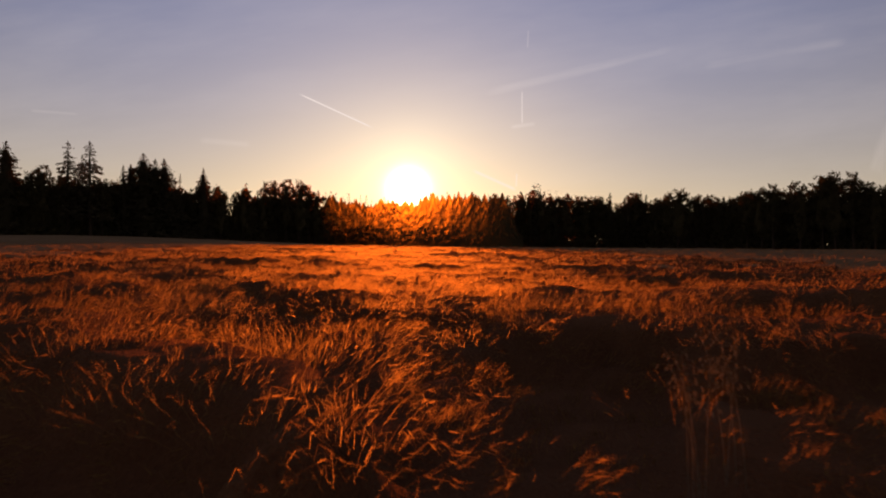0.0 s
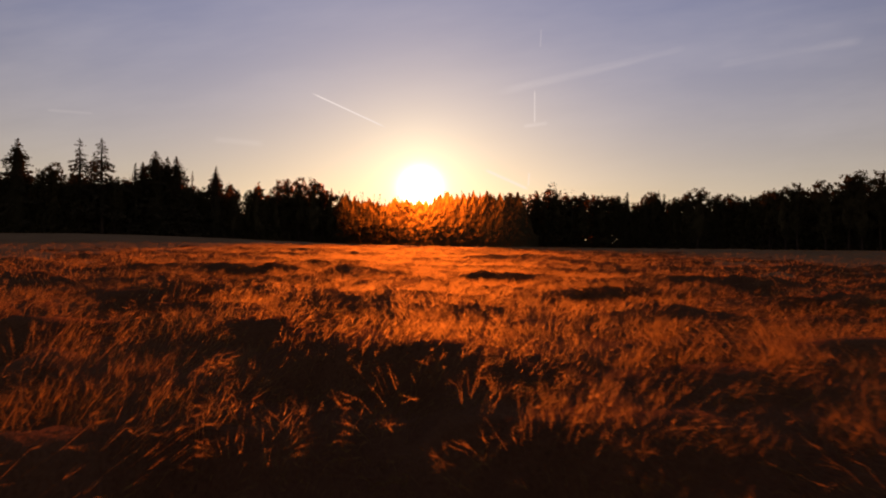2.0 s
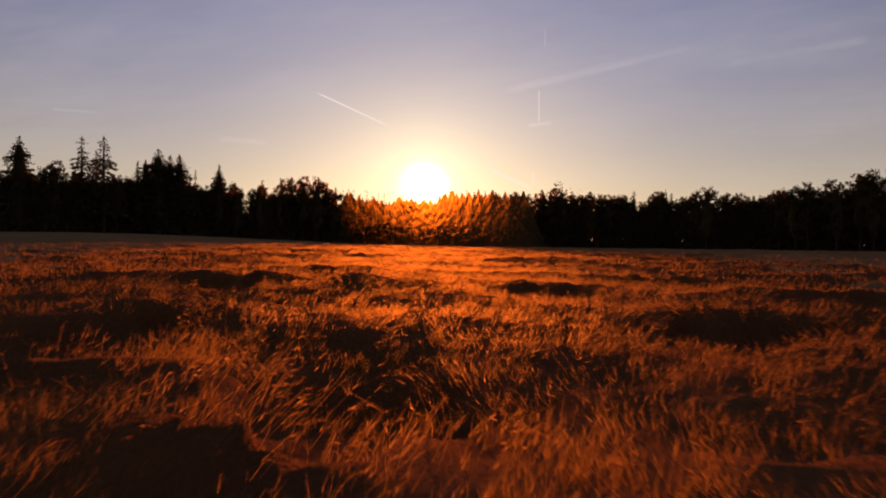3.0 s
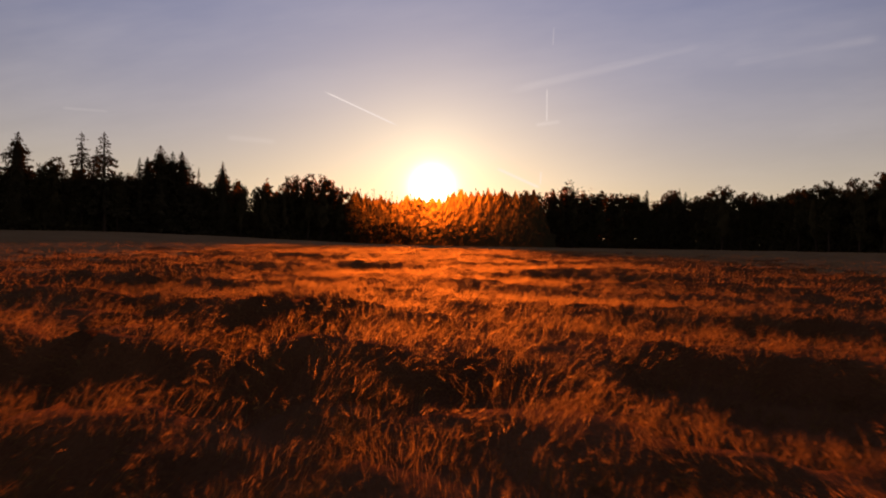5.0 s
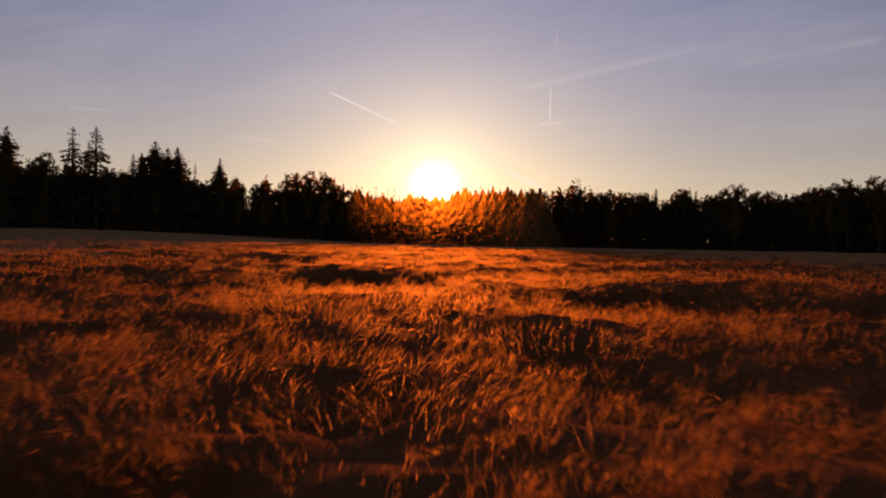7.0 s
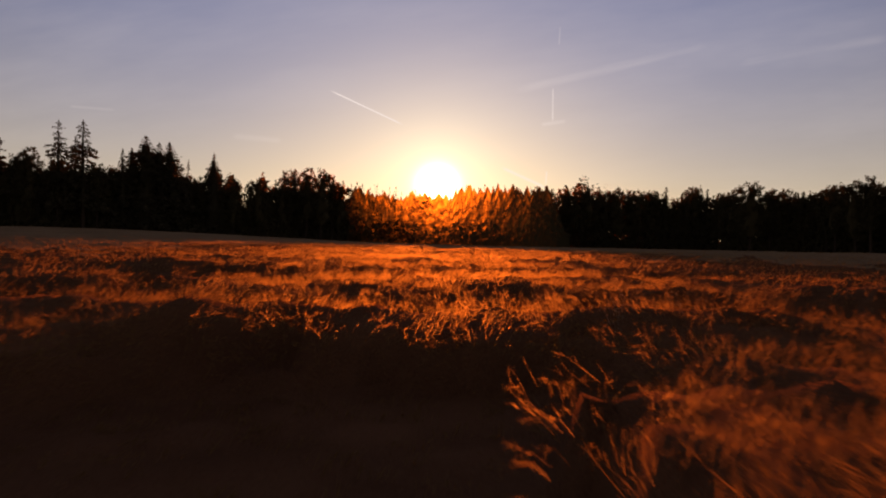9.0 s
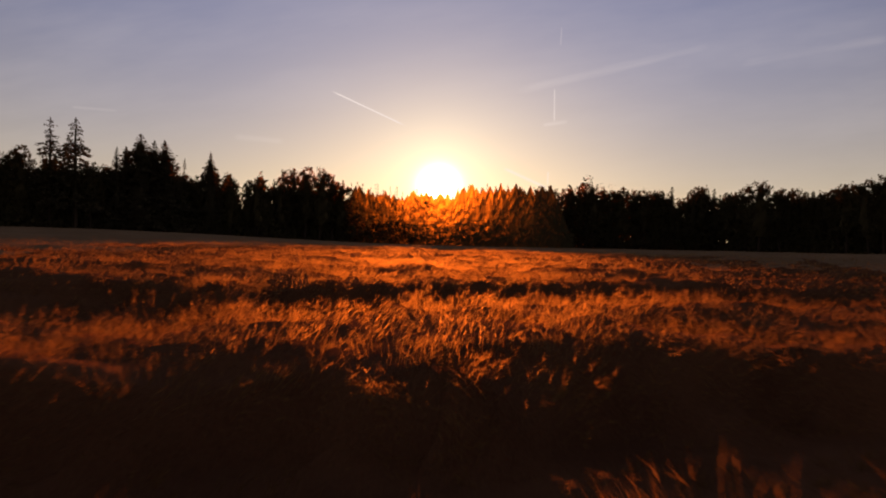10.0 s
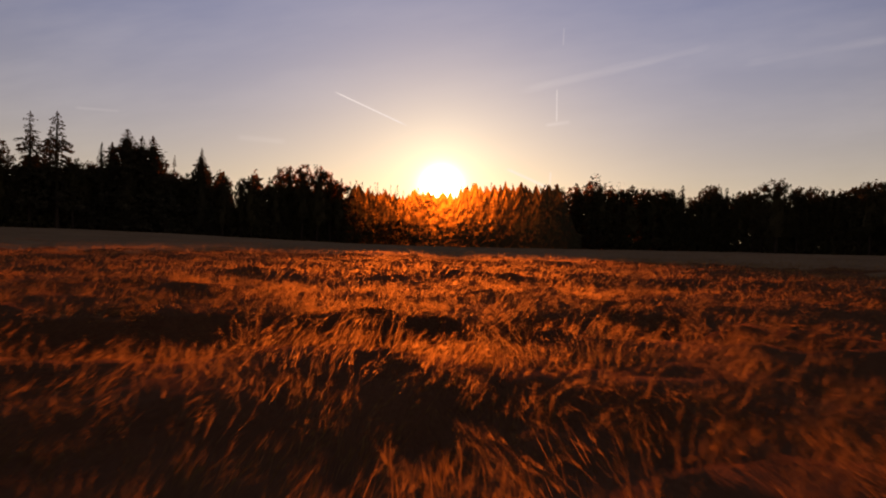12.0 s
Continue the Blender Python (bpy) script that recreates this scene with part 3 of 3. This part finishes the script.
while u < 0.90:
    y = float(np.interp(u, EDGE_U, EDGE_Y)) + rng.uniform(-3, 9)
    top = float(np.interp(u, EDGE_U, EDGE_TOP)) + (rng.uniform(-1.6, 1.2) if -0.19 < u < 0.11 else rng.uniform(-3.6, 1.6))
    conifer = rng.random() < (0.8 if -0.19 < u < 0.10 else 0.45 if 0.10 < u < 0.26 else 0.3)
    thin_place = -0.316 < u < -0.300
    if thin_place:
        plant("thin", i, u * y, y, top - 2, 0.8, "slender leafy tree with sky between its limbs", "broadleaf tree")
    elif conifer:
        # near the sun the crowns take the glow material, in place of lens glare
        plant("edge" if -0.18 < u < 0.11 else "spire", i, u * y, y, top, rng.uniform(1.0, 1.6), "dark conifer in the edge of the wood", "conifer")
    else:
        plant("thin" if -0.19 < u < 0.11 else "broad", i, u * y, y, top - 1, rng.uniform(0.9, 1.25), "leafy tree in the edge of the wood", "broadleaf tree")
    u += rng.uniform(0.006, 0.011)
    i += 1


def leaf_bank(name, height, start, depth, count, size, label, left=-1.0, right=1.0, leaf=LEAVES, fray=0.012):
    """A deep bank of leaf clumps along the wood."""
    heap = Heap()
    u = rng.uniform(left, right, count) + rng.normal(0, fray, count)
    back = rng.uniform(start, start + depth, count)
    y = np.interp(u, EDGE_U, EDGE_Y) + back
    x = u * y
    top = np.interp(u, EDGE_U, EDGE_TOP) - ground_z(x, y)
    full = height * top * np.interp(u, FILL_U, FILL) * (1.0 + 0.16 * waves(x, y * 0.3, 71, 12, 60, 4))
    z = ground_z(x, y) + full * rng.uniform(0, 1, count) * np.clip(0.45 + (back - start) / 5, 0, 1)
    p = np.stack([x, y, z], -1)
    way, side = unit(rng.normal(0, 1, (count, 3))), unit(rng.normal(0, 1, (count, 3)))
    s = rng.uniform(0.5, 1.2, (count, 1)) * size
    heap.quads(np.stack([p - way * s, p + side * s * 0.75, p + way * s, p - side * s * 0.75], 1))
    tagged(new(name, heap.mesh(name, leaf)), label, name, kind="stuff")


leaf_bank("undergrowth", 0.36, -5.0, 9.0, 36000, 0.8, "dense dark bushes along the foot of the wood")
leaf_bank("woodland", 0.88, -2.0, 14.0, 42000, 0.75, "dark mass of the wood behind the firs", -1.0, -0.18)
leaf_bank("woodland", 0.84, 13.0, 9.0, 16000, 2.2, "dark depth of the wood behind the firs", -1.0, -0.21)
# two banks added to fade the imitated glow towards the dark wood
leaf_bank("woodland", 0.90, 2.0, 8.0, 12000, 0.50, "leaves added beside the sun to fade the imitated glow", -0.24, -0.19, GLOW_LEAVES, 0.025)
leaf_bank("woodland", 0.90, 2.0, 8.0, 12000, 0.50, "leaves added beside the sun to fade the imitated glow", 0.09, 0.14, GLOW_LEAVES, 0.025)


def glow_shell(left, right, leaves):
    """A skin added before the wood, where the sun stands behind it, to imitate lens glow: thin closed leaves over
    bulging crowns, with sprays on it.
    """
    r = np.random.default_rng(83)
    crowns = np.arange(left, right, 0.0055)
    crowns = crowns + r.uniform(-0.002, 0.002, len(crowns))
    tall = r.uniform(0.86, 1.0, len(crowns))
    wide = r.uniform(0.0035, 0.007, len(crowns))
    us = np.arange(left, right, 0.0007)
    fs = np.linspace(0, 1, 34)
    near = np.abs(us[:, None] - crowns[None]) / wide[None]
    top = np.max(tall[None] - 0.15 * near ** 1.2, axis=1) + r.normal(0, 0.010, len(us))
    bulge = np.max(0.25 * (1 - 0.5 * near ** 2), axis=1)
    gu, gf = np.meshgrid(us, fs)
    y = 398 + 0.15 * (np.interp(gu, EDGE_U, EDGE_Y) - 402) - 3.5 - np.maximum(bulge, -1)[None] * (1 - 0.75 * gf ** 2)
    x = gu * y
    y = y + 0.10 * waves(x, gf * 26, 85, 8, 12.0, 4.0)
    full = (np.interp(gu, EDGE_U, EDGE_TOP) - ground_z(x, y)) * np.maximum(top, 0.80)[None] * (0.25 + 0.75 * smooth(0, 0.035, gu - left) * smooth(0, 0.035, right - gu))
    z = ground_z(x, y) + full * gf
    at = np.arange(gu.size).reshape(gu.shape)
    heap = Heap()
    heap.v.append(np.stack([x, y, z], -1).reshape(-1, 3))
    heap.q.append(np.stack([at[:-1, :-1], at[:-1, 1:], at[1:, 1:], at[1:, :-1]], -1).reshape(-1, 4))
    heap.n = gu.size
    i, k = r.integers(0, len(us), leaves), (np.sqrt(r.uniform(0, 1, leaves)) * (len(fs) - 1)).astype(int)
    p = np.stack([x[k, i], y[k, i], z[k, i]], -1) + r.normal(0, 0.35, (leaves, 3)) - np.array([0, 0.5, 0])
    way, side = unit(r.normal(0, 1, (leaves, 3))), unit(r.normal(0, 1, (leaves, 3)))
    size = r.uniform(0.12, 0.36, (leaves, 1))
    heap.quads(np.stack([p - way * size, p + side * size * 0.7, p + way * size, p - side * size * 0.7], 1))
    me = heap.mesh("woodland", GLOW_LEAVES)
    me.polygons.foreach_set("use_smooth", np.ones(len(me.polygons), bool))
    tagged(new("woodland", me), "thin skin of leaves added before the wood to imitate lens glow", "woodland", kind="stuff")


# added only for the glow that lens glare lays over the trees
glow_shell(-0.205, 0.118, 4000)
leaf_bank("woodland", 0.82, -2.0, 14.0, 42000, 0.75, "dark mass of broadleaved wood", 0.10, 1.0)
leaf_bank("woodland", 0.84, 13.0, 9.0, 16000, 2.2, "dark depth of the broadleaved wood", 0.10, 1.0)


# ---------------------------------------------------------------- wild oats standing over the crop


def wild_oat(x, y, stems, seed):
    """A tuft of wild oat: thin stems, each with a loose drooping panicle."""
    r = np.random.default_rng(seed)
    z = float(ground_z(x, y))
    ob = tagged(new("wild_oat"), "pale dry wild oat with loose drooping spikelets above the barley", "wild oat", "wild oats in the barley")
    ob.location = (x, y, z)
    for i in range(stems):
        a, reach, tall = r.uniform(0, 6.28), r.uniform(0.05, 0.30), r.uniform(0.95, 1.20)
        out = np.array([math.cos(a), math.sin(a), 0]) * reach
        foot = np.append(r.normal(0, 0.04, 2), 0)
        s = np.linspace(0, 1, 7)[:, None]
        line = foot + out * s ** 2 + np.array([0, 0, tall]) * (s - 0.06 * s ** 4)
        stem = Heap()
        stem.tube(line, np.linspace(0.0022, 0.0009, 7), 4)
        part("stem", stem.mesh("stem", OATS), ob)
        head = Heap()
        for k in range(14):
            f = r.uniform(0.70, 1.0)
            at = np.array([np.interp(f, s[:, 0], line[:, j]) for j in range(3)])
            side = np.append(r.normal(0, 1, 2), 0)
            side /= np.linalg.norm(side)
            hang = at + side * r.uniform(0.03, 0.09) + np.array([0, 0, r.uniform(-0.02, 0.02)])
            head.tube([at, (at + hang) / 2 + (0, 0, 0.012), hang], (0.0007, 0.0006, 0.0005), 3)
            drop = np.array([*(side[:2] * 0.35), -1.0])
            c = hang + drop / np.linalg.norm(drop) * np.array([[0.0], [0.008], [0.017], [0.028]])
            head.tube(c, (0.0012, 0.0042, 0.0036, 0.0006), 5)
        tagged(part("panicle", head.mesh("panicle", OATS), ob, "hanging pale spikelets"), kind="stuff")


for i, (x, y, stems) in enumerate(((1.30, 3.45, 5), (1.55, 3.60, 4), (-2.55, 46.3, 5), (-2.15, 46.1, 4), (-3.0, 45.2, 3), (-9.0, 57.2, 3))):
    wild_oat(x, y, stems, 90 + i)
